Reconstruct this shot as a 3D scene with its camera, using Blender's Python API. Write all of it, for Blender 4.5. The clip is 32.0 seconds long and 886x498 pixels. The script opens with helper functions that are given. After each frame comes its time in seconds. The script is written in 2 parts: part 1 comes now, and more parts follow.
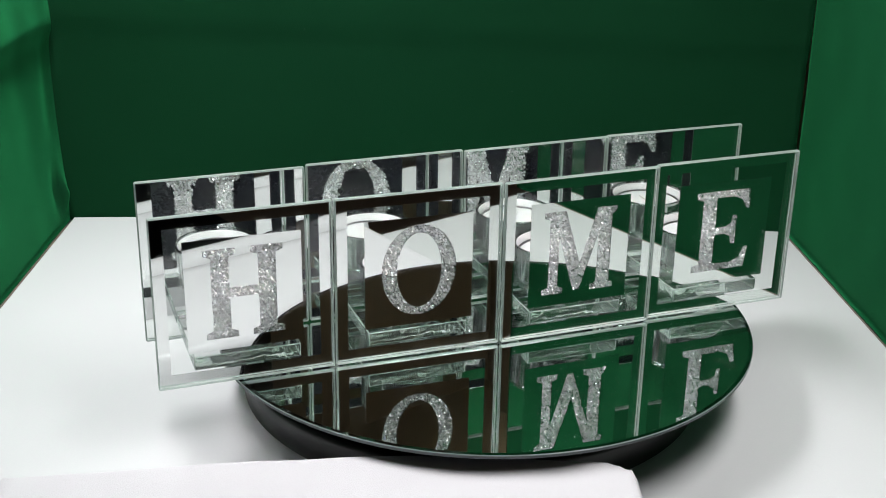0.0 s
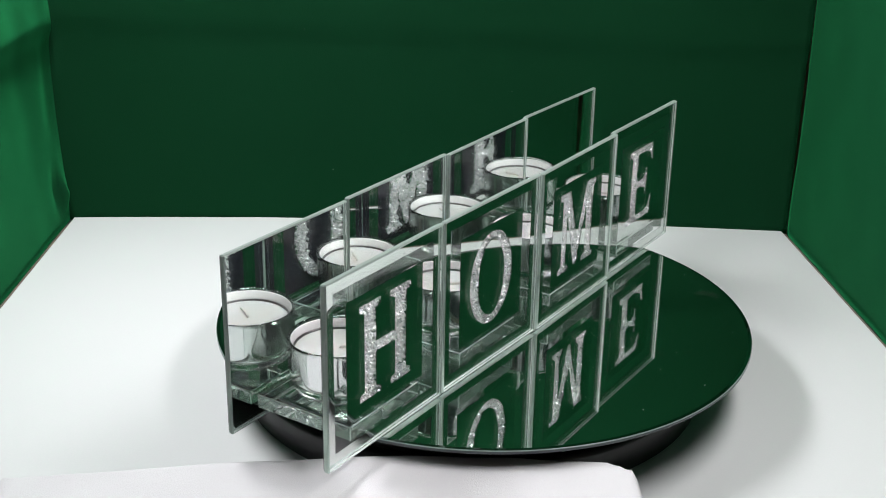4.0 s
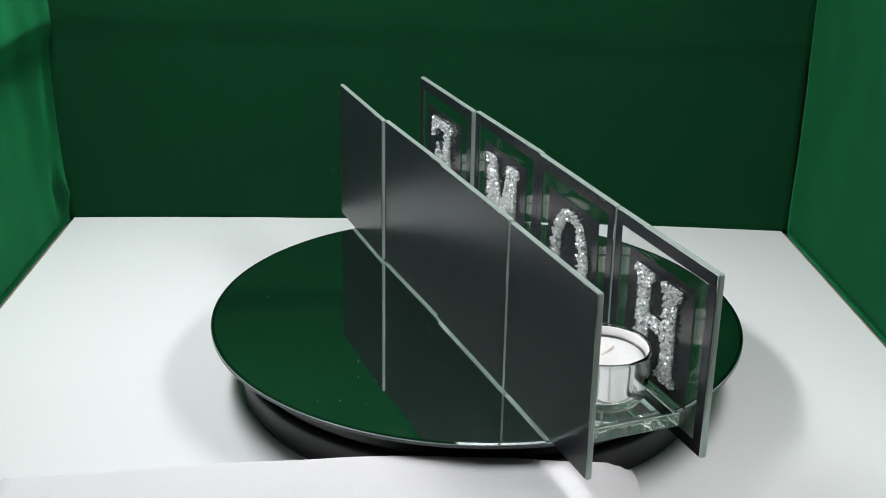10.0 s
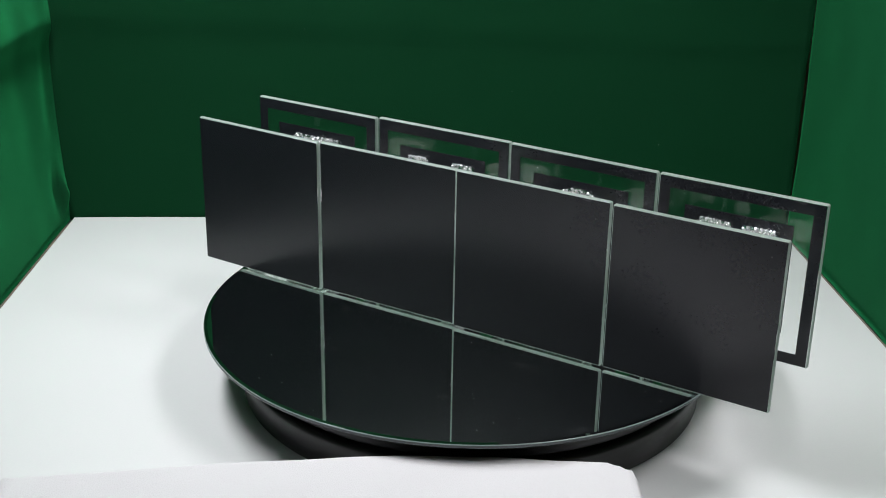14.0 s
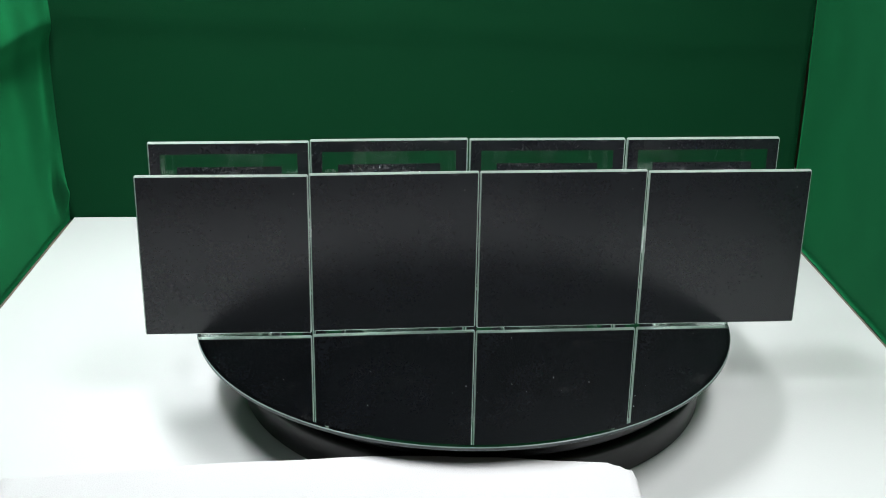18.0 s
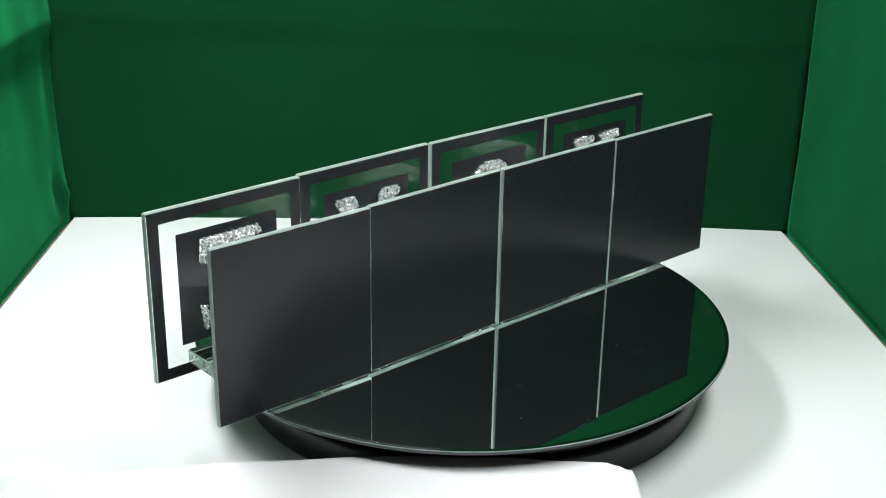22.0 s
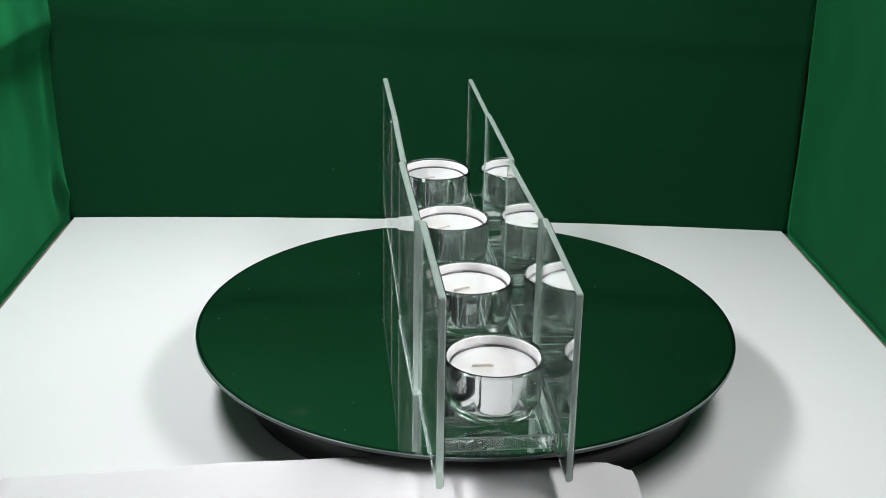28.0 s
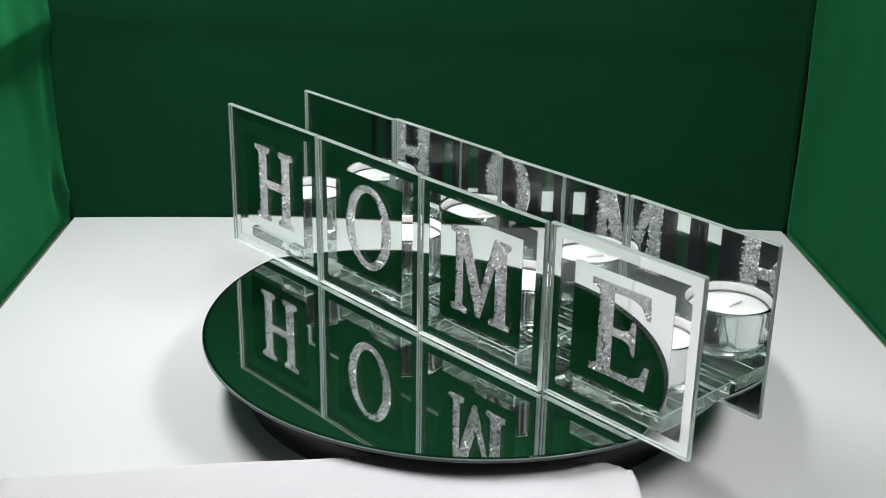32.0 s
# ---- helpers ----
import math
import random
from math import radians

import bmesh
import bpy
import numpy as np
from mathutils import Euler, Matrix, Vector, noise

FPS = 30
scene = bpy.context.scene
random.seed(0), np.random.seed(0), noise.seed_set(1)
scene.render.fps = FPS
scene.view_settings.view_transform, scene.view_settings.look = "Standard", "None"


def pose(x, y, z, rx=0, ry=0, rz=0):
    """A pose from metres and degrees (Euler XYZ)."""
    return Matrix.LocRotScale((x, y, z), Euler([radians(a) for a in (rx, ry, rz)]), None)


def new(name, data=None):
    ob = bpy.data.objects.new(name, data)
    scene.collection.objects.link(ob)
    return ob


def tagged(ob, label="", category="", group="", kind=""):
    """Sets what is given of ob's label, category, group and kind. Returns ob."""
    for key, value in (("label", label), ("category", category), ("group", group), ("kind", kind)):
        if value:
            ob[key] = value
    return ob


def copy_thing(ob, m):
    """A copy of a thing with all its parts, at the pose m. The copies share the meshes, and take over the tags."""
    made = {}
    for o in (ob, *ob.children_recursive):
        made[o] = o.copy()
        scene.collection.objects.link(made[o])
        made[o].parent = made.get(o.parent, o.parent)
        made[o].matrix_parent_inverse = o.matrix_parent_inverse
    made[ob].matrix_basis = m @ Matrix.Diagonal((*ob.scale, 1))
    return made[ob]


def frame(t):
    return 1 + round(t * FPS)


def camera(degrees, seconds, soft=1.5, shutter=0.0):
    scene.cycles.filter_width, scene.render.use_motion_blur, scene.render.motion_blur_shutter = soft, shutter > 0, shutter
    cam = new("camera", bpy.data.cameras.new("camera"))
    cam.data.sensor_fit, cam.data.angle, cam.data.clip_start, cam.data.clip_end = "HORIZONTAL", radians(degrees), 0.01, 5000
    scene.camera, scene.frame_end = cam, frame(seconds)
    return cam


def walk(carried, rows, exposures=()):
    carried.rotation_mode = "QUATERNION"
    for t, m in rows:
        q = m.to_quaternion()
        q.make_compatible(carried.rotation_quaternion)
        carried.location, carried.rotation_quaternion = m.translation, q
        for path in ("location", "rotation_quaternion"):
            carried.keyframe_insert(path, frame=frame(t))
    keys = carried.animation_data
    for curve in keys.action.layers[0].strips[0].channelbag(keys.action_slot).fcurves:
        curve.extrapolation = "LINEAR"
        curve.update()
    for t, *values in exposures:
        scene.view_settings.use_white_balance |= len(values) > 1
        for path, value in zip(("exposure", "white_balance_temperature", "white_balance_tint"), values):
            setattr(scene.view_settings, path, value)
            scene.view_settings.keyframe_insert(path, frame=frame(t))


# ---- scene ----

# world: z = 0 is the top of the round mirror, its turning axis is the z axis
CAM = pose(-0.0323, -0.7196, 0.3338, 68.083, 0, -1.054) @ pose(0, 0, 0, 0, 0, 0.980)
scene.cycles.max_bounces, scene.cycles.glossy_bounces, scene.cycles.transmission_bounces = 24, 12, 20
cam = camera(38.970, 32.0, soft=1.0)
walk(cam, [(0.0, CAM), (32.0, CAM)], exposures=[(0.0, 0.06, 6580, 13), (8.0, 0.02, 6520, 10), (12.0, -0.06, 6500, 11), (14.0, -0.06, 6500, 11), (16.5, 0.22, 6500, 8), (18.0, 0.28, 6480, 7), (19.0, 0.34, 6480, 6), (20.0, 0.39, 6480, 5), (22.0, 0.42, 6480, 5), (24.0, 0.54, 6480, 5), (25.5, 0.32, 6480, 6), (27.5, 0.0, 6520, 9), (32.0, -0.07, 6580, 13)])

START, SPEED = 19.445, 9.1400          # degrees at 0 s, degrees a second
TABLE = -0.042                  # height of the white board
FRONT = -0.335                  # front edge of the box
LEFT, RIGHT = -0.329, 0.275     # the back corners
BACK_L, BACK_R = 0.2748, 0.2592
SLOPE_L, SLOPE_R = -0.0227, 0.0617   # how the side walls spread towards the front

# ---- light ----
world = bpy.data.worlds.new("world")
scene.world = world
world.use_nodes = True
world.node_tree.nodes["Background"].inputs["Color"].default_value = (0.5, 0.5, 0.5, 1)
world.node_tree.nodes["Background"].inputs["Strength"].default_value = 0.02


def strip(name, x, y, z, aim, watts, long, wide, color=(0.975, 0.975, 0.99)):
    """A strip light that runs along y."""
    lamp = bpy.data.lights.new(name, "AREA")
    lamp.shape, lamp.size, lamp.size_y, lamp.energy, lamp.color = "RECTANGLE", wide, long, watts, color
    ob = new(name, lamp)
    ob.matrix_world = Matrix.Translation((x, y, z)) @ pose(0, 0, 0, 0, aim, 0)
    return ob


strip("strip_light_left", -0.300, 0.07, 0.475, -38, 3.8, 0.40, 0.08, (0.955, 0.97, 1.0))
strip("strip_light_right", 0.240, -0.14, 0.475, 26, 2.15, 0.36, 0.10)


# ---- materials ----
def material(name, color, rough=0.5, metal=0.0, **more):
    m = bpy.data.materials.new(name)
    m.use_nodes = True
    b = m.node_tree.nodes["Principled BSDF"]
    b.inputs["Base Color"].default_value = (*color, 1)
    b.inputs["Roughness"].default_value = rough
    b.inputs["Metallic"].default_value = metal
    for key, value in more.items():
        b.inputs[key.replace("_", " ")].default_value = value
    return m


def grain(m, scale, dark, light, detail=4.0, bump=0.0, bump_scale=None, rough=None, stretch=(1, 1, 1)):
    """Two scales of variation in the colour, fine relief, and uneven gloss."""
    nt = m.node_tree
    b = nt.nodes["Principled BSDF"]
    co = nt.nodes.new("ShaderNodeTexCoord")
    mp = nt.nodes.new("ShaderNodeMapping")
    mp.inputs["Scale"].default_value = stretch
    nt.links.new(co.outputs["Object"], mp.inputs["Vector"])
    big = nt.nodes.new("ShaderNodeTexNoise")
    big.inputs["Scale"].default_value, big.inputs["Detail"].default_value = scale, detail
    fine = nt.nodes.new("ShaderNodeTexNoise")
    fine.inputs["Scale"].default_value, fine.inputs["Detail"].default_value = bump_scale or scale * 30, 3
    for n in (big, fine):
        nt.links.new(mp.outputs["Vector"], n.inputs["Vector"])
    mean = nt.nodes.new("ShaderNodeMath")
    mean.operation = "MULTIPLY_ADD"
    mean.inputs[1].default_value = 0.35
    nt.links.new(fine.outputs["Fac"], mean.inputs[0])
    sc = nt.nodes.new("ShaderNodeMath")
    sc.operation, sc.inputs[1].default_value = "MULTIPLY", 0.65
    nt.links.new(big.outputs["Fac"], sc.inputs[0])
    nt.links.new(sc.outputs[0], mean.inputs[2])
    ramp = nt.nodes.new("ShaderNodeValToRGB")
    ramp.color_ramp.elements[0].position, ramp.color_ramp.elements[1].position = 0.3, 0.7
    ramp.color_ramp.elements[0].color, ramp.color_ramp.elements[1].color = (*dark, 1), (*light, 1)
    nt.links.new(mean.outputs[0], ramp.inputs["Fac"])
    nt.links.new(ramp.outputs["Color"], b.inputs["Base Color"])
    if bump:
        bp = nt.nodes.new("ShaderNodeBump")
        bp.inputs["Strength"].default_value, bp.inputs["Distance"].default_value = 1.0, bump
        nt.links.new(fine.outputs["Fac"], bp.inputs["Height"])
        nt.links.new(bp.outputs["Normal"], b.inputs["Normal"])
    if rough:
        mr = nt.nodes.new("ShaderNodeMapRange")
        mr.inputs["To Min"].default_value, mr.inputs["To Max"].default_value = rough
        nt.links.new(big.outputs["Fac"], mr.inputs["Value"])
        nt.links.new(mr.outputs["Result"], b.inputs["Roughness"])
    return m


def clear_glass(name, color, rough=0.0, ior=1.5, ripple=0.0, milk=0.0, ripple_scale=220):
    m = bpy.data.materials.new(name)
    m.use_nodes = True
    nt = m.node_tree
    nt.nodes.remove(nt.nodes["Principled BSDF"])
    g = nt.nodes.new("ShaderNodeBsdfGlass")
    g.inputs["Color"].default_value, g.inputs["Roughness"].default_value, g.inputs["IOR"].default_value = (*color, 1), rough, ior
    nt.links.new(g.outputs["BSDF"], nt.nodes["Material Output"].inputs["Surface"])
    if milk:
        d, mix = nt.nodes.new("ShaderNodeBsdfDiffuse"), nt.nodes.new("ShaderNodeMixShader")
        d.inputs["Color"].default_value, mix.inputs["Fac"].default_value = (0.5, 0.68, 0.58, 1), milk
        nt.links.new(g.outputs["BSDF"], mix.inputs[1])
        nt.links.new(d.outputs["BSDF"], mix.inputs[2])
        nt.links.new(mix.outputs["Shader"], nt.nodes["Material Output"].inputs["Surface"])
    if ripple:
        co, n, bp = nt.nodes.new("ShaderNodeTexCoord"), nt.nodes.new("ShaderNodeTexNoise"), nt.nodes.new("ShaderNodeBump")
        n.inputs["Scale"].default_value, bp.inputs["Distance"].default_value = ripple_scale, ripple
        nt.links.new(co.outputs["Object"], n.inputs["Vector"])
        nt.links.new(n.outputs["Fac"], bp.inputs["Height"])
        nt.links.new(bp.outputs["Normal"], g.inputs["Normal"])
    return m


GREEN = grain(material("green_cloth", (0.0083, 0.088, 0.032), 0.9, Specular_IOR_Level=0.1, Sheen_Weight=1.0, Sheen_Roughness=0.42, Sheen_Tint=(0.042, 0.64, 0.22, 1)), 6, (0.0060, 0.061, 0.0225), (0.0074, 0.075, 0.0277), bump=0.0002, bump_scale=1500)
BOARD = grain(material("white_board", (0.8, 0.8, 0.8), 0.45), 4, (0.69, 0.70, 0.70), (0.735, 0.735, 0.735), bump=0.00003, bump_scale=900, rough=(0.38, 0.5))
BEIGE = grain(material("raw_board_edge", (0.2, 0.165, 0.125), 0.8), 60, (0.15, 0.125, 0.095), (0.24, 0.2, 0.155))
CLOTH = grain(material("white_cloth", (0.82, 0.80, 0.825), 0.9), 9, (0.645, 0.63, 0.645), (0.705, 0.69, 0.705), bump=0.0002, bump_scale=1400)
MIRROR = material("silvered_mirror", (0.88, 0.91, 0.89), 0.012, 1.0)
DISC = grain(material("dark_mirror", (0.80, 0.85, 0.82), 0.012, 1.0), 12, (0.78, 0.84, 0.81), (0.82, 0.86, 0.84), rough=(0.006, 0.03))
# faint greasy finger marks on the disc
nt = DISC.node_tree
where, marks, amount, haze, smeared = (nt.nodes.new("ShaderNode" + kind) for kind in ("TexCoord", "TexNoise", "MapRange", "BsdfDiffuse", "MixShader"))
marks.inputs["Scale"].default_value, marks.inputs["Detail"].default_value = 34, 3
for key, value in (("From Min", 0.64), ("From Max", 0.84), ("To Min", 0.0), ("To Max", 0.03)):
    amount.inputs[key].default_value = value
haze.inputs["Color"].default_value = (0.6, 0.62, 0.61, 1)
nt.links.new(where.outputs["Object"], marks.inputs["Vector"])
nt.links.new(marks.outputs["Fac"], amount.inputs["Value"])
nt.links.new(amount.outputs["Result"], smeared.inputs["Fac"])
nt.links.new(nt.nodes["Principled BSDF"].outputs["BSDF"], smeared.inputs[1])
nt.links.new(haze.outputs["BSDF"], smeared.inputs[2])
nt.links.new(smeared.outputs["Shader"], nt.nodes["Material Output"].inputs["Surface"])
BLACK_PAINT = grain(material("black_backing_paint", (0.0122, 0.0134, 0.0175), 0.26, Specular_IOR_Level=0.51), 20, (0.0110, 0.0120, 0.0157), (0.0136, 0.0150, 0.0195), rough=(0.23, 0.30))
GLASS = clear_glass("clear_glass", (0.99, 0.998, 0.994))
CUP_GLASS = clear_glass("cup_glass", (0.985, 0.995, 0.99))
EDGE = grain(material("ground_glass_edge", (0.36, 0.46, 0.40), 0.55, Transmission_Weight=0.45), 80, (0.285, 0.365, 0.322), (0.395, 0.48, 0.432), bump=0.00002, bump_scale=3000)
POLISHED = clear_glass("polished_glass_edge", (0.97, 0.997, 0.98), ripple=0.0008, milk=0.05, ripple_scale=90)
CUT_END = clear_glass("cut_glass_end", (0.96, 0.997, 0.98), ripple=0.0012, milk=0.14, ripple_scale=75)
CRYSTAL = clear_glass("crushed_crystal", (1.0, 1.0, 1.0), ior=1.55)
nt = CRYSTAL.node_tree
chip, shade, gloss, body, sparkle, both = (nt.nodes.new("ShaderNode" + kind) for kind in ("NewGeometry", "ValToRGB", "BsdfGlossy", "BsdfDiffuse", "MixShader", "MixShader"))
gloss.inputs["Color"].default_value, gloss.inputs["Roughness"].default_value = (1.0, 1.0, 1.0, 1), 0.15
body.inputs["Color"].default_value, sparkle.inputs["Fac"].default_value = (0.97, 0.97, 0.98, 1), 0.3
shade.color_ramp.elements[0].color, shade.color_ramp.elements[1].color = (0.12, 0.12, 0.12, 1), (0.95, 0.95, 0.95, 1)
shade.color_ramp.elements[0].position, shade.color_ramp.elements[1].position = 0.15, 0.5
nt.links.new(chip.outputs["Random Per Island"], shade.inputs["Fac"])
nt.links.new(shade.outputs["Color"], both.inputs["Fac"])
nt.links.new(gloss.outputs["BSDF"], sparkle.inputs[1])
nt.links.new(body.outputs["BSDF"], sparkle.inputs[2])
nt.links.new(nt.nodes["Glass BSDF"].outputs["BSDF"], both.inputs[1])
nt.links.new(sparkle.outputs["Shader"], both.inputs[2])
nt.links.new(both.outputs["Shader"], nt.nodes["Material Output"].inputs["Surface"])
WAX = grain(material("white_wax", (0.78, 0.75, 0.745), 0.5, Subsurface_Weight=0.1), 60, (0.75, 0.72, 0.715), (0.80, 0.775, 0.77), bump=0.00004, bump_scale=500)
WICK = grain(material("waxed_wick", (0.78, 0.73, 0.68), 0.8), 900, (0.7, 0.65, 0.59), (0.84, 0.8, 0.75))
FOIL = grain(material("candle_foil", (0.92, 0.92, 0.93), 0.08, 0.95), 90, (0.9, 0.9, 0.91), (0.95, 0.95, 0.95), rough=(0.04, 0.1), bump=0.00006, bump_scale=260, stretch=(1, 1, 0.12))
FOIL_IN = material("waxed_foil", (0.95, 0.93, 0.93), 0.3, 0.2)
BLACK_PLASTIC = grain(material("black_plastic", (0.013, 0.012, 0.013), 0.36), 30, (0.0085, 0.008, 0.0085), (0.0125, 0.012, 0.0125), bump=0.00002, bump_scale=2500, rough=(0.36, 0.5))
RIM = grain(material("ground_mirror_edge", (0.07, 0.085, 0.09), 0.25), 60, (0.05, 0.062, 0.066), (0.085, 0.10, 0.105))
RIM_LINE = material("polished_mirror_arris", (0.25, 0.31, 0.295), 0.2)
BEVEL = material("bevelled_mirror_edge", (0.32, 0.36, 0.35), 0.05, 1.0)
LINT = material("lint", (0.12, 0.2, 0.14), 0.9)
DUST = material("dust_speck", (0.75, 0.76, 0.76), 0.9)
BROWN = grain(material("brown_panelling", (0.24, 0.205, 0.18), 0.5), 3, (0.27, 0.232, 0.20), (0.43, 0.37, 0.32), stretch=(6, 6, 0.5))
PLASTER = grain(material("plaster", (0.5, 0.46, 0.4), 0.9), 3, (0.46, 0.42, 0.36), (0.54, 0.5, 0.44))
WARM = grain(material("golden_wood", (0.30, 0.17, 0.06), 0.4), 2, (0.22, 0.12, 0.04), (0.36, 0.21, 0.08), stretch=(6, 6, 0.5))
GLOW = material("lamp_glow", (1, 0.9, 0.7), 0.5, Emission_Color=(1, 0.85, 0.6, 1), Emission_Strength=20)
DARK_RING = material("dark_ring", (0.17, 0.16, 0.16), 0.3, 1.0)
BRASS = material("brass", (0.6, 0.42, 0.18), 0.3, 1.0)
DARK = grain(material("charcoal_paint", (0.02, 0.019, 0.019), 0.8), 3, (0.016, 0.015, 0.015), (0.025, 0.024, 0.023))
FLOORING = grain(material("brown_floor", (0.30, 0.22, 0.165), 0.5), 5, (0.24, 0.175, 0.13), (0.35, 0.26, 0.195), stretch=(1, 8, 1))


# ---- mesh helpers ----
def mesh_of(name, bm, *mats):
    me = bpy.data.meshes.new(name)
    bm.normal_update()
    bm.to_mesh(me)
    bm.free()
    for m in mats:
        me.materials.append(m)
    return me


def part(name, bm, mats, parent=None, label="", at=None, smooth=False):
    mats = mats if isinstance(mats, (list, tuple)) else [mats]
    me = bm if isinstance(bm, bpy.types.Mesh) else mesh_of(name, bm, *mats)
    if isinstance(bm, bpy.types.Mesh) and not me.materials:
        for m in mats:
            me.materials.append(m)
    if smooth:
        for f in me.polygons:
            f.use_smooth = True
    ob = new(name, me)
    if parent:
        ob.parent = parent
    if at:
        ob.matrix_basis = at
    if label:
        tagged(ob, label)
    return ob


def box(bm, x0, x1, y0, y1, z0, z1, bevel=0.0, seg=1):
    made = bmesh.ops.create_cube(bm, size=1, matrix=Matrix.Translation(((x0 + x1) / 2, (y0 + y1) / 2, (z0 + z1) / 2)) @ Matrix.Diagonal((x1 - x0, y1 - y0, z1 - z0, 1)))
    if bevel:
        edges = list({e for v in made["verts"] for e in v.link_edges})
        bmesh.ops.bevel(bm, geom=edges, offset=bevel, segments=seg, affect="EDGES", profile=0.5)
    return bm


def lathe(profile, n=64, bm=None, mats=None):
    """Turn a profile of (radius, height) about z. mats: a material index for each band."""
    bm = bm or bmesh.new()
    rings = []
    for r, z in profile:
        if r < 1e-6:
            rings.append([bm.verts.new((0, 0, z))])
        else:
            rings.append([bm.verts.new((r * math.cos(2 * math.pi * k / n), r * math.sin(2 * math.pi * k / n), z)) for k in range(n)])
    for i, (a, b) in enumerate(zip(rings, rings[1:])):
        for k in range(n):
            if len(a) == 1 and len(b) == 1:
                continue
            if len(a) == 1:
                f = bm.faces.new((a[0], b[(k + 1) % n], b[k]))
            elif len(b) == 1:
                f = bm.faces.new((a[k], a[(k + 1) % n], b[0]))
            else:
                f = bm.faces.new((a[k], a[(k + 1) % n], b[(k + 1) % n], b[k]))
            f.smooth = True
            if mats:
                f.material_index = mats[i]
    bmesh.ops.recalc_face_normals(bm, faces=bm.faces)
    return bm


def plate(name, loops, thick):
    """A flat plate in the x-z plane, filled between the loops (holes inside), its front towards -y."""
    cu = bpy.data.curves.new(name, "CURVE")
    cu.dimensions, cu.fill_mode, cu.extrude = "2D", "BOTH", thick / 2
    for loop in loops:
        sp = cu.splines.new("POLY")
        sp.points.add(len(loop) - 1)
        for q, (x, y) in zip(sp.points, loop):
            q.co = (x, y, 0, 1)
        sp.use_cyclic_u = True
    ob = bpy.data.objects.new(name, cu)
    scene.collection.objects.link(ob)
    deps = bpy.context.evaluated_depsgraph_get()
    me = bpy.data.meshes.new_from_object(ob.evaluated_get(deps))
    bpy.data.objects.remove(ob)
    bpy.data.curves.remove(cu)
    me.transform(Matrix.Rotation(math.pi / 2, 4, "X"))
    me.materials.clear()
    me.name = name
    return me


def two_sided(me, front, back):
    """Front faces (towards -y) take the first material, all others the second."""
    me.materials.append(front)
    me.materials.append(back)
    for f in me.polygons:
        f.material_index = 0 if f.normal.y < -0.5 else 1
        f.use_smooth = False
    return me


def square(x0, x1, z0, z1):
    return [(x0, z0), (x1, z0), (x1, z1), (x0, z1)]


def no_shadow(ob):
    ob.visible_shadow = False
    return ob


# ---- the green box on its white board ----
def cloth_wall(name, place, up, normal, length, height, folds, label):
    """A hanging cloth as a gently creased sheet with thickness. place(a): the foot of the cloth a metres along it."""
    nx, nz = 120, 80
    bm = bmesh.new()
    grid = []
    for j in range(nz + 1):
        row = []
        for i in range(nx + 1):
            a, b = i / nx * length, j / nz * height
            d = 0.0025 * noise.noise((a * 7, b * 5, len(name))) * min(1, b * 12) + 0.0008 * noise.noise((a * 25, b * 18, 3)) + folds(a, b)
            row.append(bm.verts.new(Vector(place(a)) + Vector(up) * b + Vector(normal) * d))
        grid.append(row)
    for j in range(nz):
        for i in range(nx):
            bm.faces.new((grid[j][i], grid[j][i + 1], grid[j + 1][i + 1], grid[j + 1][i])).smooth = True
    bmesh.ops.solidify(bm, geom=bm.faces[:], thickness=0.0015)
    bmesh.ops.recalc_face_normals(bm, faces=bm.faces)
    ob = part(name, bm, GREEN)
    return tagged(ob, label, "backdrop", kind="structure")


def bump_line(v, centre, width, depth):
    return depth * math.exp(-((v - centre) / width) ** 2)


def back_foot(a):
    s = a / (RIGHT - LEFT)
    return (LEFT + a, BACK_L + (BACK_R - BACK_L) * s + 0.046 * s * (1 - s), TABLE - 0.002)


WALL_LOW = TABLE - 0.002
cloth_wall("wall_back", lambda a: back_foot(a - 0.02), (0, 0, 1), (0, -1, 0), RIGHT - LEFT + 0.02, 0.54,
           lambda a, b: 0.0016 * math.tanh((b - 0.166 + 0.022 * a) / 0.004) + 0.001 * math.tanh((b - 0.20) / 0.02),
           "dark green cloth backdrop hanging behind the white board")
cloth_wall("wall_left", lambda a: (LEFT + SLOPE_L * (a - 0.006), BACK_L + 0.006 - a, WALL_LOW), (0, 0, 1), (1, 0, 0), 0.616, 0.54,
           lambda a, b: 0.0026 * math.tanh((b - 0.160 - 0.04 * a) / 0.006) - 0.0014 * math.tanh((b - 0.185) / 0.02) - 0.0030 * min(1, b / 0.09)
           + bump_line(a, 0.018, 0.010, 0.0022 * math.sin(b * 30 + 1.2) * min(1, b * 20)) + bump_line(a - 0.15 * b, 0.056, 0.016, -0.0005)
           + bump_line(a, 0.014, 0.008, bump_line(b, 0.026, 0.010, 0.0050)) + bump_line(a, 0.026, 0.007, bump_line(b, 0.034, 0.016, -0.0042)),
           "green cloth side wall with soft creases")
cloth_wall("wall_right", lambda a: (RIGHT + SLOPE_R * a, BACK_R - a, WALL_LOW), (0, 0, 1), (-1, 0, 0), 0.595, 0.54,
           lambda a, b: bump_line(b, 0.3 - 0.2 * a, 0.02, 0.002),
           "smooth green cloth side wall of the box")
bm = bmesh.new()
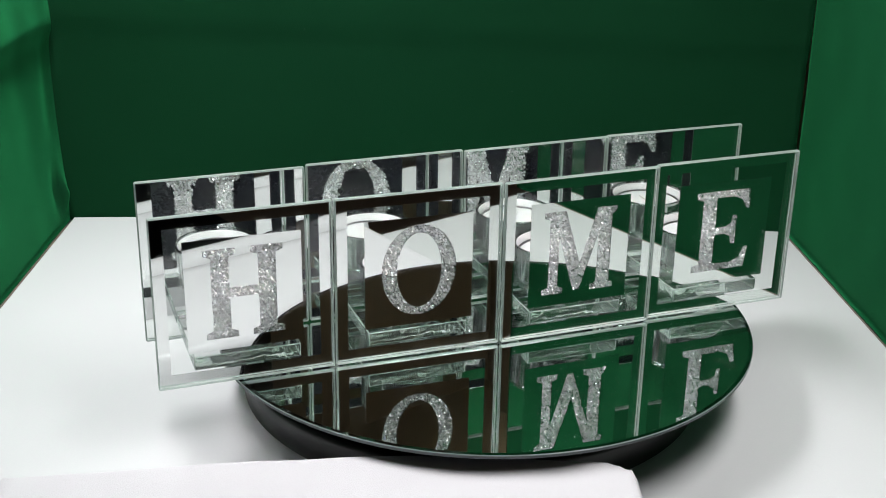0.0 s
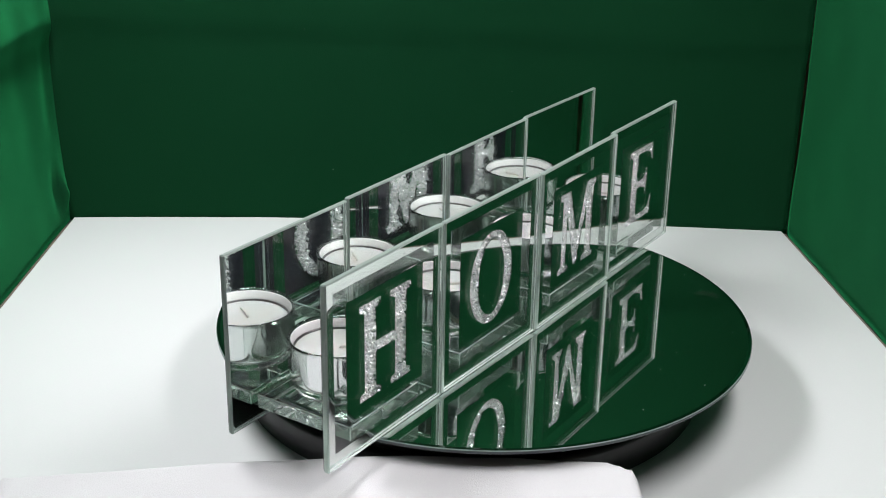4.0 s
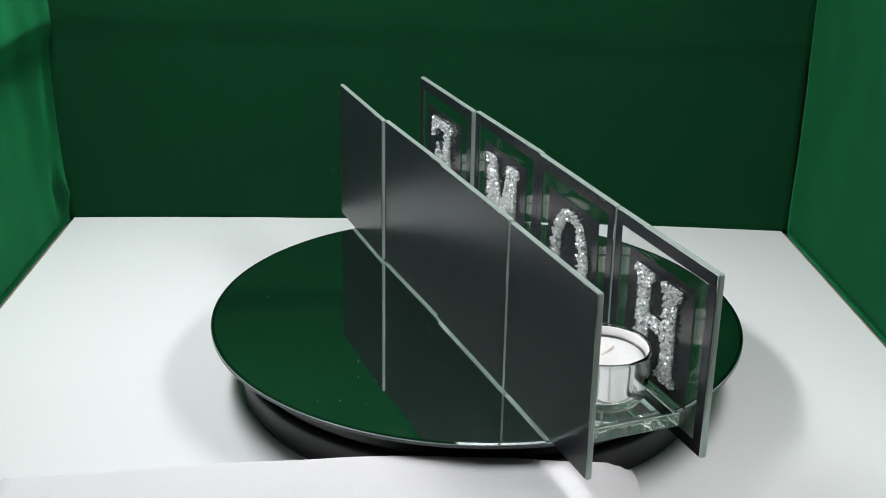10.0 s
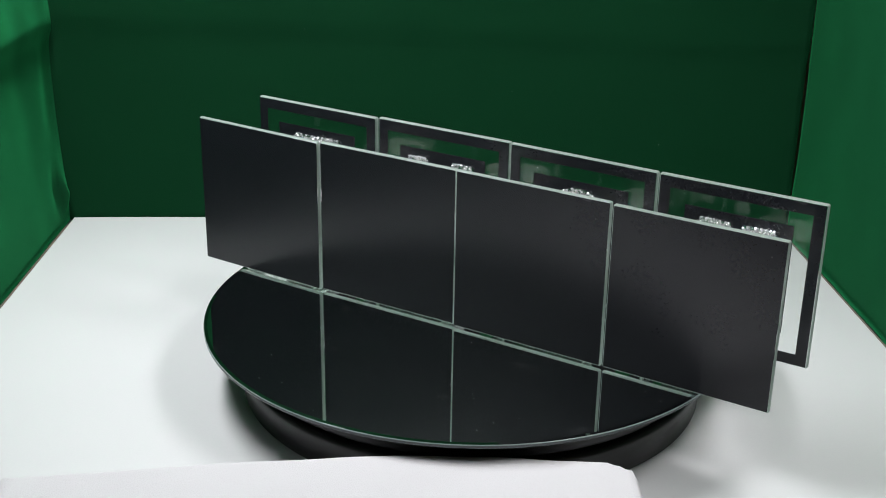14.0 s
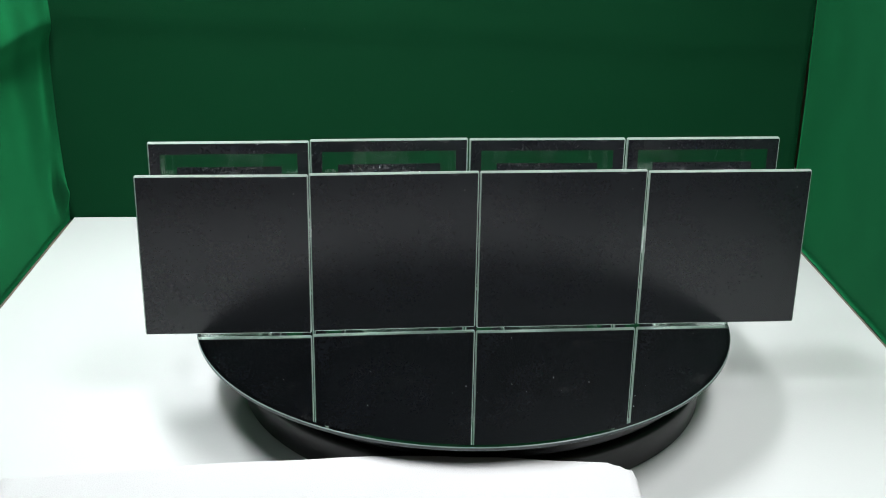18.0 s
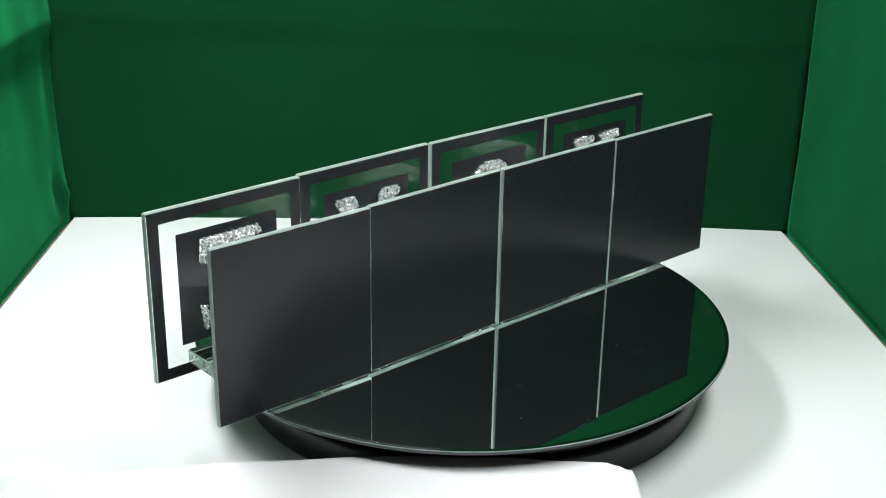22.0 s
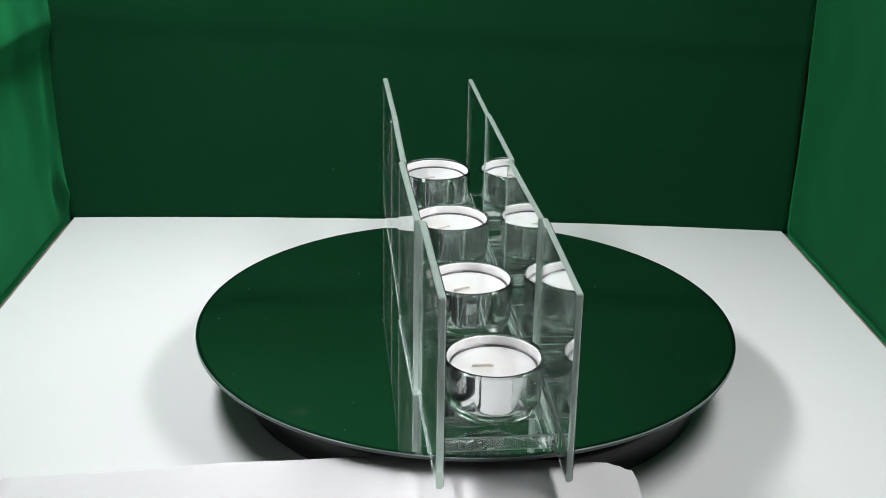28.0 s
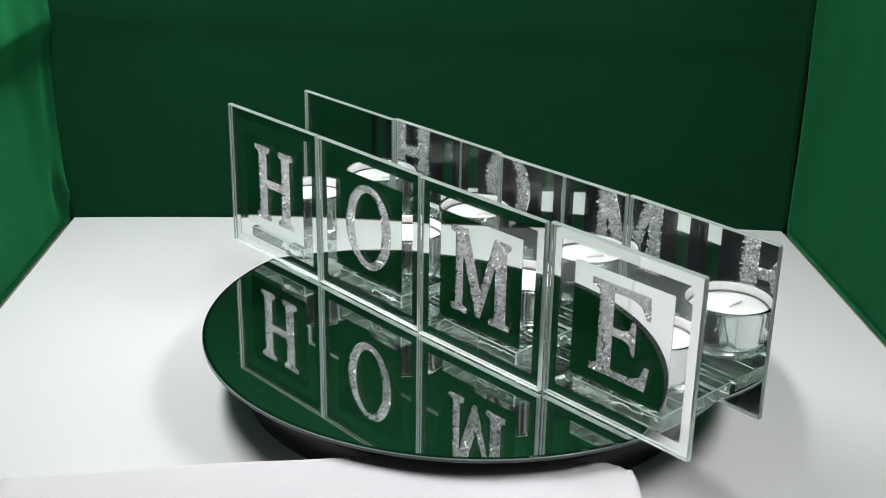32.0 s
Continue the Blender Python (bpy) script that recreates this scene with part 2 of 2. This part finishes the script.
for x, z, r in ((-0.128, 0.121, 0.0005), (-0.107, 0.003, 0.0007), (0.162, 0.031, 0.0006), (0.040, 0.073, 0.0005)):
    y = back_foot(x - LEFT)[1]
    bmesh.ops.create_icosphere(bm, subdivisions=1, radius=r, matrix=Matrix.Translation((x, y - 0.0012, z)) @ Matrix.Diagonal((1, 0.5, 0.7, 1)))
tagged(part("lint", bm, LINT, bpy.data.objects["wall_back"], "tiny pale lint specks on the cloth"), kind="stuff")
bm = box(bmesh.new(), LEFT - 0.03, RIGHT + 0.05, FRONT, 0.30, TABLE + 0.54, TABLE + 0.552)
tagged(part("ceiling", bm, GREEN), "green cloth top of the photo box", "panel", kind="structure")


def board():
    """The white board, spreading a little towards the front."""
    bm = bmesh.new()
    y0, y1 = FRONT + 0.018, 0.30
    def xl(y, d): return LEFT + SLOPE_L * (BACK_L - y) + d
    def xr(y, d): return RIGHT + SLOPE_R * (BACK_R - y) - d
    vs = [bm.verts.new((x, y, z)) for z in (TABLE - 0.006, TABLE) for x, y in ((xl(y0, 0.002), y0), (xr(y0, 0.0035), y0), (xr(y1, 0.0035), y1), (xl(y1, 0.002), y1))]
    for f in ((3, 2, 1, 0), (4, 5, 6, 7), (0, 1, 5, 4), (1, 2, 6, 5), (2, 3, 7, 6), (3, 0, 4, 7)):
        bm.faces.new([vs[k] for k in f])
    bmesh.ops.bevel(bm, geom=bm.edges[:], offset=0.0006, segments=1, affect="EDGES")
    tagged(part("floor_board", bm, BOARD), "glossy white board on which the turntable stands", "board", kind="structure")
    for name, at in (("trim_left", lambda y: (xl(y, 0.0010), xl(y, 0.0019))), ("trim_right", lambda y: (xr(y, 0.0034), xr(y, 0.0026)))):
        bm = bmesh.new()
        vs = [bm.verts.new((x, y, z)) for z in (TABLE - 0.006, TABLE + 0.0001) for y in (y0, 0.255) for x in sorted(at(y))]
        for f in ((0, 1, 3, 2), (4, 5, 7, 6), (0, 1, 5, 4), (2, 3, 7, 6), (0, 2, 6, 4), (1, 3, 7, 5)):
            bm.faces.new([vs[k] for k in f])
        bmesh.ops.recalc_face_normals(bm, faces=bm.faces)
        tagged(part(name, bm, BEIGE), "thin raw beige edge of the white board", "trim", kind="structure")


board()

table = tagged(new("table"), "plain white table under the green box", "table")
table.location = (-0.03, -0.05, TABLE - 0.046)
part("tabletop", box(bmesh.new(), -0.6, 0.155, -0.300, 0.42, 0, 0.04, 0.003, 2), BOARD, table)
for sx in (-0.55, 0.12):
    for sy in (-0.25, 0.37):
        part("leg", box(bmesh.new(), sx - 0.02, sx + 0.02, sy - 0.02, sy + 0.02, -0.71, 0, 0.002), BOARD, table)
FLOOR = TABLE - 0.046 - 0.71

# the room that closes the place
def slab(name, mat, label, *b):
    tagged(part(name, box(bmesh.new(), *b), mat), label, name.split("_")[0], kind="structure")


slab("floor", FLOORING, "brown wooden floor of the room", -2.2, 2.2, -3.2, 1.2, FLOOR - 0.1, FLOOR)
slab("wall_north", PLASTER, "plain plastered room wall behind the box", -2.2, 2.2, 1.2, 1.3, FLOOR, FLOOR + 2.6)
slab("wall_south", DARK, "dark charcoal room wall", -2.2, 2.2, -3.3, -3.2, FLOOR, FLOOR + 2.6)
slab("wall_west", BROWN, "dark brown panelled side wall", -2.3, -2.2, -3.2, 1.2, FLOOR, FLOOR + 2.6)
slab("wall_east", DARK, "dark charcoal side wall", 2.2, 2.3, -1.62, 1.2, FLOOR, FLOOR + 2.6)
slab("wall_wood", WARM, "golden brown wooden wall with globe lamps", 2.2, 2.3, -2.15, -1.62, FLOOR, FLOOR + 2.6)
slab("wall_panelling", BROWN, "brown panelled wall that juts into the room", 1.4, 2.2, -2.75, -2.6, FLOOR, FLOOR + 2.6)
slab("wall_corner", PLASTER, "plain beige wall beside the wooden one", 2.2, 2.3, -3.2, -2.15, FLOOR, FLOOR + 2.6)
slab("ceiling_room", PLASTER, "plain room ceiling", -2.3, 2.3, -3.3, 1.3, FLOOR + 2.6, FLOOR + 2.7)

def wall_lamp(y, z):
    root = tagged(new("wall_lamp"), "small glowing globe lamp on the wooden wall", "lamp", "wall lamps")
    root.location = (2.2, y, z)
    bm = bmesh.new()
    bmesh.ops.create_uvsphere(bm, u_segments=24, v_segments=14, radius=0.030, matrix=Matrix.Translation((-0.1, 0, 0)))
    part("globe", bm, GLOW, root, "warm white glowing globe", smooth=True)
    part("bracket", lathe([(0, 0), (0.035, 0), (0.035, 0.01), (0.012, 0.016), (0.012, 0.045), (0, 0.045)], 24), BRASS, root, "brass bracket", at=pose(0, 0, 0, 0, -90, 0))


wall_lamp(-1.84, 1.53)
wall_lamp(-1.74, 1.53)
rug = tagged(part("floor_mat", box(bmesh.new(), 0.2, 1.02, -2.9, -1.6, FLOOR, FLOOR + 0.012, 0.004), BLACK_PLASTIC), "flat black mat on the wooden floor", "mat")

# ---- folded white cloth in front of the turntable ----
def folded_cloth():
    nx, ny = 90, 44
    x0, x1, y0 = -0.250, 0.0832, -0.291
    crest = [(-0.250, -0.1745), (-0.148, -0.1598), (-0.075, -0.1514), (-0.039, -0.1487), (0.015, -0.1502), (0.066, -0.155), (0.0765, -0.1605), (0.0812, -0.168), (0.0832, -0.180)]
    bm = bmesh.new()
    top, low = [], []
    for j in range(ny + 1):
        rt, rl = [], []
        for i in range(nx + 1):
            a, b = i / nx, (j / ny) ** 0.6
            x = x0 + (x1 - x0) * a ** 0.8
            y1 = float(np.interp(x, [c[0] for c in crest], [c[1] for c in crest])) + 0.002
            y = y0 + (y1 - y0) * b
            edge = min(x1 - x, y1 - y, y - y0, x - x0 + 0.002)
            roll = min(1.0, max(0.0, edge) / 0.007)
            h = 0.0303 * math.sqrt(max(0.0, 1 - (1 - roll) ** 2))
            h += (0.0010 * noise.noise((x * 30, y * 22, 1)) - 0.0012 * math.exp(-((x - 0.0745) / 0.0018) ** 2) - 0.0007 * math.exp(-((x - 0.069) / 0.0015) ** 2)) * roll
            rt.append(bm.verts.new((x, y, TABLE + 0.0012 + h)))
            rl.append(bm.verts.new((x, y, TABLE + 0.0004)))
        top.append(rt)
        low.append(rl)
    for j in range(ny):
        for i in range(nx):
            bm.faces.new((top[j][i], top[j][i + 1], top[j + 1][i + 1], top[j + 1][i])).smooth = True
            bm.faces.new((low[j][i], low[j + 1][i], low[j + 1][i + 1], low[j][i + 1]))
    for j in range(ny):
        bm.faces.new((top[j][0], top[j + 1][0], low[j + 1][0], low[j][0]))
        bm.faces.new((top[j][nx], low[j][nx], low[j + 1][nx], top[j + 1][nx]))
    for i in range(nx):
        bm.faces.new((top[0][i], low[0][i], low[0][i + 1], top[0][i + 1]))
        bm.faces.new((top[ny][i], top[ny][i + 1], low[ny][i + 1], low[ny][i]))
    bmesh.ops.recalc_face_normals(bm, faces=bm.faces)
    return tagged(part("folded_cloth", bm, CLOTH), "soft folded white cloth lying before the turntable", "cloth")


folded_cloth()


def rolled_edge():
    """The white cloth hem that hangs over the front edge of the table."""
    bm = bmesh.new()
    nx, nr = 60, 20
    rings = []
    for i in range(nx + 1):
        x = -0.36 + 0.475 * i / nx
        r = 0.0115 + 0.0012 * noise.noise((x * 14, 2, 0))
        y = FRONT - 0.001 + 0.002 * noise.noise((x * 6, 0, 5))
        rings.append([bm.verts.new((x, y + r * math.cos(2 * math.pi * k / nr), TABLE - 0.006 + r + r * math.sin(2 * math.pi * k / nr))) for k in range(nr)])
    for a, b in zip(rings, rings[1:]):
        for k in range(nr):
            bm.faces.new((a[k], a[(k + 1) % nr], b[(k + 1) % nr], b[k])).smooth = True
    bm.faces.new(rings[0])
    bm.faces.new(rings[-1])
    bmesh.ops.recalc_face_normals(bm, faces=bm.faces)
    tagged(part("rolled_cloth", bm, CLOTH), "white cloth rolled up along the front edge", "cloth")


rolled_edge()

# ---- turntable ----
DISC_R = 0.1668
turntable = tagged(new("turntable"), "black plastic turntable with a round mirror top", "turntable")
turntable.location = (0, 0, TABLE)
part("foot", lathe([(0, 0), (0.1430, 0), (0.1442, 0.0012), (0.1455, 0.0185), (0.1447, 0.0205), (0.1425, 0.0213), (0, 0.0213)], 140), BLACK_PLASTIC, turntable, "black plastic foot")
part("bearing", lathe([(0, 0.0213), (0.136, 0.0213), (0.136, 0.0238), (0, 0.0238)], 96), BLACK_PLASTIC, turntable)
platter = part("platter", lathe([(0, -0.0182), (0.1422, -0.0182), (0.1442, -0.0173), (0.1450, -0.0155), (0.1452, -0.0058), (0.1440, -0.0036), (0.1420, -0.0027), (0, -0.0027)], 140), BLACK_PLASTIC, turntable, "black plastic turning plate")
mirror_disc = part("mirror_disc", lathe([(0, -0.0026), (DISC_R - 0.0006, -0.0026), (DISC_R - 0.0001, -0.0022), (DISC_R, -0.0007), (DISC_R - 0.0004, -0.00018), (DISC_R - 0.0024, 0.0), (0, 0.0)], 220, mats=[2, 4, 1, 4, 3, 0]), [DISC, RIM, BLACK_PAINT, BEVEL, RIM_LINE], turntable, "round mirror with a narrow sloping edge")
for f in mirror_disc.data.polygons:
    f.use_smooth = abs(f.normal.z) < 0.9
DISC_AT = pose(0.0052, -0.0050, 0)
bm = bmesh.new()
rng = random.Random(5)
for k in range(90):
    r, a, s = DISC_R * 0.95 * math.sqrt(rng.random()), rng.random() * 6.283, rng.uniform(0.00007, 0.00024)
    bmesh.ops.create_icosphere(bm, subdivisions=1, radius=s, matrix=Matrix.Translation((r * math.cos(a), r * math.sin(a), s * 0.3)))
tagged(part("dust", bm, DUST, mirror_disc, "tiny pale dust specks"), kind="stuff")

# ---- letter tealight holders ----
PW = 0.1000          # panel width
ZB, ZT = 0.0014, 0.1024  # panel bottom and top
GAP = 0.0661         # from the outer face of the front panel to that of the back panel
PT = 0.0036          # glass thickness
INSET, SQ = 0.0075, 0.0175
SQ_B, SQ_T = 0.0205, 0.0865

LETTERS = {
    "H": [[(0, 0), (18, 0), (18, 3.5), (14, 5), (14, 24), (30, 24), (30, 5), (26, 3.5), (26, 0), (44, 0), (44, 3.5), (40, 5), (40, 48), (44, 49.5), (44, 53), (26, 53), (26, 49.5), (30, 48), (30, 30), (14, 30), (14, 48), (18, 49.5), (18, 53), (0, 53), (0, 49.5), (4, 48), (4, 5), (0, 3.5)]],
    "O": [[(22.5 + 22.5 * math.cos(a * math.pi / 24), 26.5 + 28 * math.sin(a * math.pi / 24)) for a in range(48)],
          [(22.5 + 13.5 * math.cos(a * math.pi / 24), 26.5 + 23 * math.sin(a * math.pi / 24)) for a in range(48)]],
    "M": [[(0, 0), (14, 0), (14, 3.5), (10.5, 5), (10.5, 36), (21, 1), (25, 1), (36, 36), (36, 5), (32, 3.5), (32, 0), (48, 0), (48, 3.5), (45, 5), (45, 48), (48, 49.5), (48, 53), (35, 53), (24.5, 19), (14, 53), (0, 53), (0, 49.5), (4, 48), (4, 5), (0, 3.5)]],
    "E": [[(0, 0), (38, 0), (40, 14), (37, 14), (34, 7), (28, 4.5), (15, 4.5), (15, 24), (22, 24), (26, 22), (27, 17), (30, 17), (30, 36), (27, 36), (26, 31), (22, 29), (15, 29), (15, 48.5), (27, 48.5), (33, 46), (36, 40), (39, 40), (38, 53), (0, 53), (0, 49), (5, 47.5), (5, 5.5), (0, 4)]],
}


def letter_loops(ch):
    loops = LETTERS[ch]
    w = max(x for x, z in loops[0])
    cz = (SQ_B + SQ_T) / 2 + 0.0005
    return [[((x - w / 2) / 1000, cz + (z - 26.5) / 1000) for x, z in loop] for loop in loops]


def inside(x, z, loops):
    hit = False
    for loop in loops:
        for (xa, za), (xb, zb) in zip(loop, loop[1:] + loop[:1]):
            if (za > z) != (zb > z) and x < xa + (z - za) / (zb - za) * (xb - xa):
                hit = not hit
    return hit


def bead_shape():
    bm = bmesh.new()
    bmesh.ops.create_icosphere(bm, subdivisions=1, radius=1.08)
    verts = np.array([v.co[:] for v in bm.verts])
    faces = np.array([[v.index for v in f.verts] for f in bm.faces])
    bm.free()
    return verts, faces


BEAD_V, BEAD_F = bead_shape()


def crystals(ch, y):
    """Crushed crystal chips that fill the letter, heaped on the inner side of the glass."""
    rng = random.Random(ord(ch))
    loops = letter_loops(ch)
    xs = [x for x, z in loops[0]]
    zs = [z for x, z in loops[0]]
    verts, faces = [], []
    step = 0.0019
    nx, nz = int((max(xs) - min(xs)) / step) + 2, int((max(zs) - min(zs)) / step / 0.88) + 3
    for layer in range(2):
        for i in range(-1, nx):
            for j in range(-1, nz):
                x = min(xs) + (i + rng.uniform(-0.2, 0.2) + 0.5 * (j % 2)) * step
                z = min(zs) + (j + rng.uniform(-0.2, 0.2)) * step * 0.88
                near = any(inside(x + dx, z + dz, loops) for dx, dz in ((0, 0), (0.0007, 0), (-0.0007, 0), (0, 0.0007), (0, -0.0007)))
                if not near or (layer and rng.random() < 0.45):
                    continue
                r, deep = rng.uniform(0.00076, 0.00100), rng.uniform(0.0009, 0.0012)
                if layer:
                    r = deep = rng.uniform(0.0008, 0.00108)
                away = y + deep if not layer else y + rng.uniform(0.0017, 0.0024)
                turned = BEAD_V @ np.array(Euler([rng.uniform(0, 6) for _ in range(3)]).to_matrix())
                lumpy = turned * (1 + 0.10 * np.sin(turned[:, [1, 2, 0]] * 5 + rng.uniform(0, 6)))
                faces.append(BEAD_F + len(BEAD_V) * len(verts))
                verts.append(lumpy * (r, deep, r * rng.uniform(0.85, 1.1)) + (x, away, z))
    me = bpy.data.meshes.new("crystal_letter")
    me.from_pydata(np.concatenate(verts).tolist(), [], np.concatenate(faces).tolist())
    me.polygons.foreach_set("use_smooth", [False] * len(me.polygons))
    return me


def glass_panel(y0, y1, wide=PW, top=ZT):
    """A square pane; its ground edges take the second material."""
    bm = box(bmesh.new(), -wide / 2, wide / 2, y0, y1, ZB, top, 0.0007)
    bm.normal_update()
    for f in bm.faces:
        f.material_index = 0 if abs(f.normal.y) > 0.9 else 1
    return bm


def holder(ch, front, back):
    """front, back: how each upright pane is set, by its shift along and across the row (mm) and its turn (degrees); the back one also by its width and top."""
    root = tagged(new("tealight_holder"), "mirrored glass tealight holder with a sparkling letter " + ch, "candle holder", "letter tealight holders in a row")
    yf, yb = -GAP / 2, GAP / 2
    mf = pose(front[0] / 1000, yf + PT / 2 + front[1] / 1000, 0, 0, 0, front[2]) @ pose(0, -PT / 2, 0)
    mb = pose(back[0] / 1000, yb - PT / 2 + back[1] / 1000, 0, 0, 0, back[2]) @ pose(0, PT / 2, 0)
    no_shadow(part("front_pane", glass_panel(0, PT), [GLASS, EDGE], root, "clear glass pane with ground edges", at=mf))
    ym = PT + 0.00035
    border = plate("mirror_border", [square(-PW / 2 + 0.0009, PW / 2 - 0.0009, ZB + 0.0009, ZT - 0.0009), square(-PW / 2 + INSET, PW / 2 - INSET, ZB + INSET, ZT - INSET)], 0.0003)
    part("mirror_border", two_sided(border, MIRROR, BLACK_PAINT), [], root, "mirrored border backed with black paint", at=mf @ pose(0, ym, 0))
    middle = plate("mirror_square", [square(-PW / 2 + SQ, PW / 2 - SQ, SQ_B, SQ_T)] + letter_loops(ch), 0.0003)
    part("mirror_square", two_sided(middle, MIRROR, BLACK_PAINT), [], root, "mirrored square backed with black paint", at=mf @ pose(0, ym, 0))
    tagged(part("crystal_letter", crystals(ch, PT + 0.0006), CRYSTAL, root, "letter " + ch + " of crushed clear crystals", at=mf), kind="stuff")
    no_shadow(part("back_pane", glass_panel(-PT, -0.0004, back[3], back[4]), [GLASS, EDGE], root, "clear glass pane with ground edges", at=mb))
    back_plate = plate("back_mirror", [square(-back[3] / 2 + 0.0008, back[3] / 2 - 0.0008, ZB + 0.0008, back[4] - 0.0008)], 0.0003)
    part("back_mirror", two_sided(back_plate, MIRROR, BLACK_PAINT), [], root, "full mirror backed with satin black paint", at=mb @ pose(0, -0.0002, 0))
    y0 = yf + PT + (front[1] + abs(front[2]) * 0.75) / 1000 + 0.0008
    y1 = yb - PT + (back[1] - abs(back[2]) * 0.75) / 1000 - 0.0004
    x = (front[0] + back[0]) / 2000
    bm = box(bmesh.new(), x - 0.0302, x + 0.0302, y0, y1, 0.0095, 0.0175, 0.0005, 1)
    bm.normal_update()
    for f in bm.faces:
        f.material_index = 0 if abs(f.normal.z) > 0.9 else 2 if abs(f.normal.x) > 0.9 else 1 if abs(f.normal.y) > 0.9 else 3
    no_shadow(part("base_block", bm, [GLASS, POLISHED, CUT_END, EDGE], root, "thick clear glass base"))
    return root


def tealight_cup():
    root = tagged(new("glass_cup"), "small clear glass tealight cup on the glass base", "candle cup", "tealight cups")
    prof = [(0, 0.0006), (0.017, 0.0001), (0.019, 0.0), (0.0207, 0.0004), (0.0222, 0.0013), (0.0235, 0.003), (0.0243, 0.0050), (0.0248, 0.008), (0.0251, 0.0115), (0.0254, 0.016), (0.02555, 0.022), (0.0257, 0.0272), (0.0257, 0.0288), (0.0256, 0.0295),
            (0.0254, 0.0299), (0.0251, 0.0301), (0.0249, 0.0299), (0.02475, 0.0294), (0.02465, 0.0286), (0.0246, 0.0274), (0.0243, 0.020), (0.0239, 0.012), (0.0236, 0.0084), (0.0233, 0.0068), (0.0227, 0.0058), (0.0214, 0.0054), (0.019, 0.0054), (0, 0.0054)]
    no_shadow(part("cup", lathe(prof, 72), CUP_GLASS, root))
    return root


def tealight():
    root = tagged(new("tealight"), "unburnt white tealight candle in a thin metal cup", "candle", "tealights")
    part("metal_cup", lathe([(0, 0.0), (0.0218, 0.0), (0.0224, 0.0003), (0.0226, 0.0008), (0.0227, 0.0016), (0.0238, 0.0212), (0.02385, 0.0220), (0.0242, 0.0226), (0.0240, 0.0230), (0.0236, 0.0226), (0.0235, 0.0220), (0.0223, 0.0014), (0, 0.0010)], 72, mats=[0, 0, 0, 0, 0, 0, 0, 0, 1, 1, 1, 1]), [FOIL, FOIL_IN], root, "thin shiny metal cup")
    # no part of the candle: a ring added to draw the dark line round the wax
    part("wax_line", lathe([(0.0218, 0.0172), (0.0225, 0.0174), (0.0228, 0.0182), (0.0223, 0.0186), (0.0218, 0.0181), (0.0218, 0.0172)], 72), DARK_RING, root, "added ring that draws the thin dark line round the wax")
    part("wax", lathe([(0, 0.0015), (0.0214, 0.0015), (0.0222, 0.0160), (0.0219, 0.0172), (0.0213, 0.0177), (0.018, 0.0175), (0.004, 0.0172), (0, 0.0174)], 56), WAX, root, "white wax")
    bm = bmesh.new()
    pts = [(0, 0, 0.0165), (0.0006, 0, 0.0180), (0.0030, 0.0003, 0.0184), (0.0108, 0.0012, 0.0182)]
    rings = []
    for k, c in enumerate(pts):
        ax = Vector(pts[min(k + 1, 3)]) - Vector(pts[max(k - 1, 0)])
        q = ax.to_track_quat("Z", "Y")
        rings.append([bm.verts.new(Vector(c) + q @ Vector((0.0008 * math.cos(s * math.pi / 3), 0.0008 * math.sin(s * math.pi / 3), 0))) for s in range(6)])
    for a, b in zip(rings, rings[1:]):
        for s in range(6):
            bm.faces.new((a[s], a[(s + 1) % 6], b[(s + 1) % 6], b[s])).smooth = True
    bm.faces.new(rings[0][::-1])
    bm.faces.new(rings[-1])
    bmesh.ops.recalc_face_normals(bm, faces=bm.faces)
    part("wick", bm, WICK, root, "short bent wick")
    return root


# the row: each letter, its place along the row, and how its front and back panes are set
OX, OY = -0.0000, -0.0092
PLACES = [("H", -0.150, (-1.70, -1.70, -0.13), (-0.50, -0.19, -0.29, 0.0990, 0.1014)), ("O", -0.050, (-0.55, -2.64, -0.87), (-0.10, 0.01, 0.07, 0.0997, 0.1024)),
          ("M", 0.050, (0.50, -4.14, 0.44), (0.15, -0.64, 0.9, 0.0996, 0.1020)), ("E", 0.150, (0.95, -1.15, 0.07), (0.20, 1.04, -1.0, 0.0996, 0.1020))]
CUP_Y = 0.0
carried = []
cup0, candle0 = tealight_cup(), tealight()
for k, (ch, u, front, back) in enumerate(PLACES):
    at = pose(OX + u, OY, 0)
    carried.append((holder(ch, front, back), at))
    spot = at @ pose(0, CUP_Y, 0.0176)
    cup = cup0 if k == 0 else copy_thing(cup0, spot)
    candle = candle0 if k == 0 else copy_thing(candle0, spot)
    carried.append((cup, spot))
    carried.append((candle, spot @ pose(0, 0, 0.0058, 0, 0, (-67, -57, -63, -95)[k])))


def motions():
    for ob, at in ((platter, Matrix.Identity(4)), (mirror_disc, DISC_AT)):
        walk(ob, [(k / 2, pose(0, 0, -TABLE, 0, 0, START + SPEED * k / 2) @ at) for k in range(65)])
    for ob, at in carried:
        walk(ob, [(k / 2, pose(0, 0, 0, 0, 0, START + SPEED * k / 2) @ at) for k in range(65)])


motions()
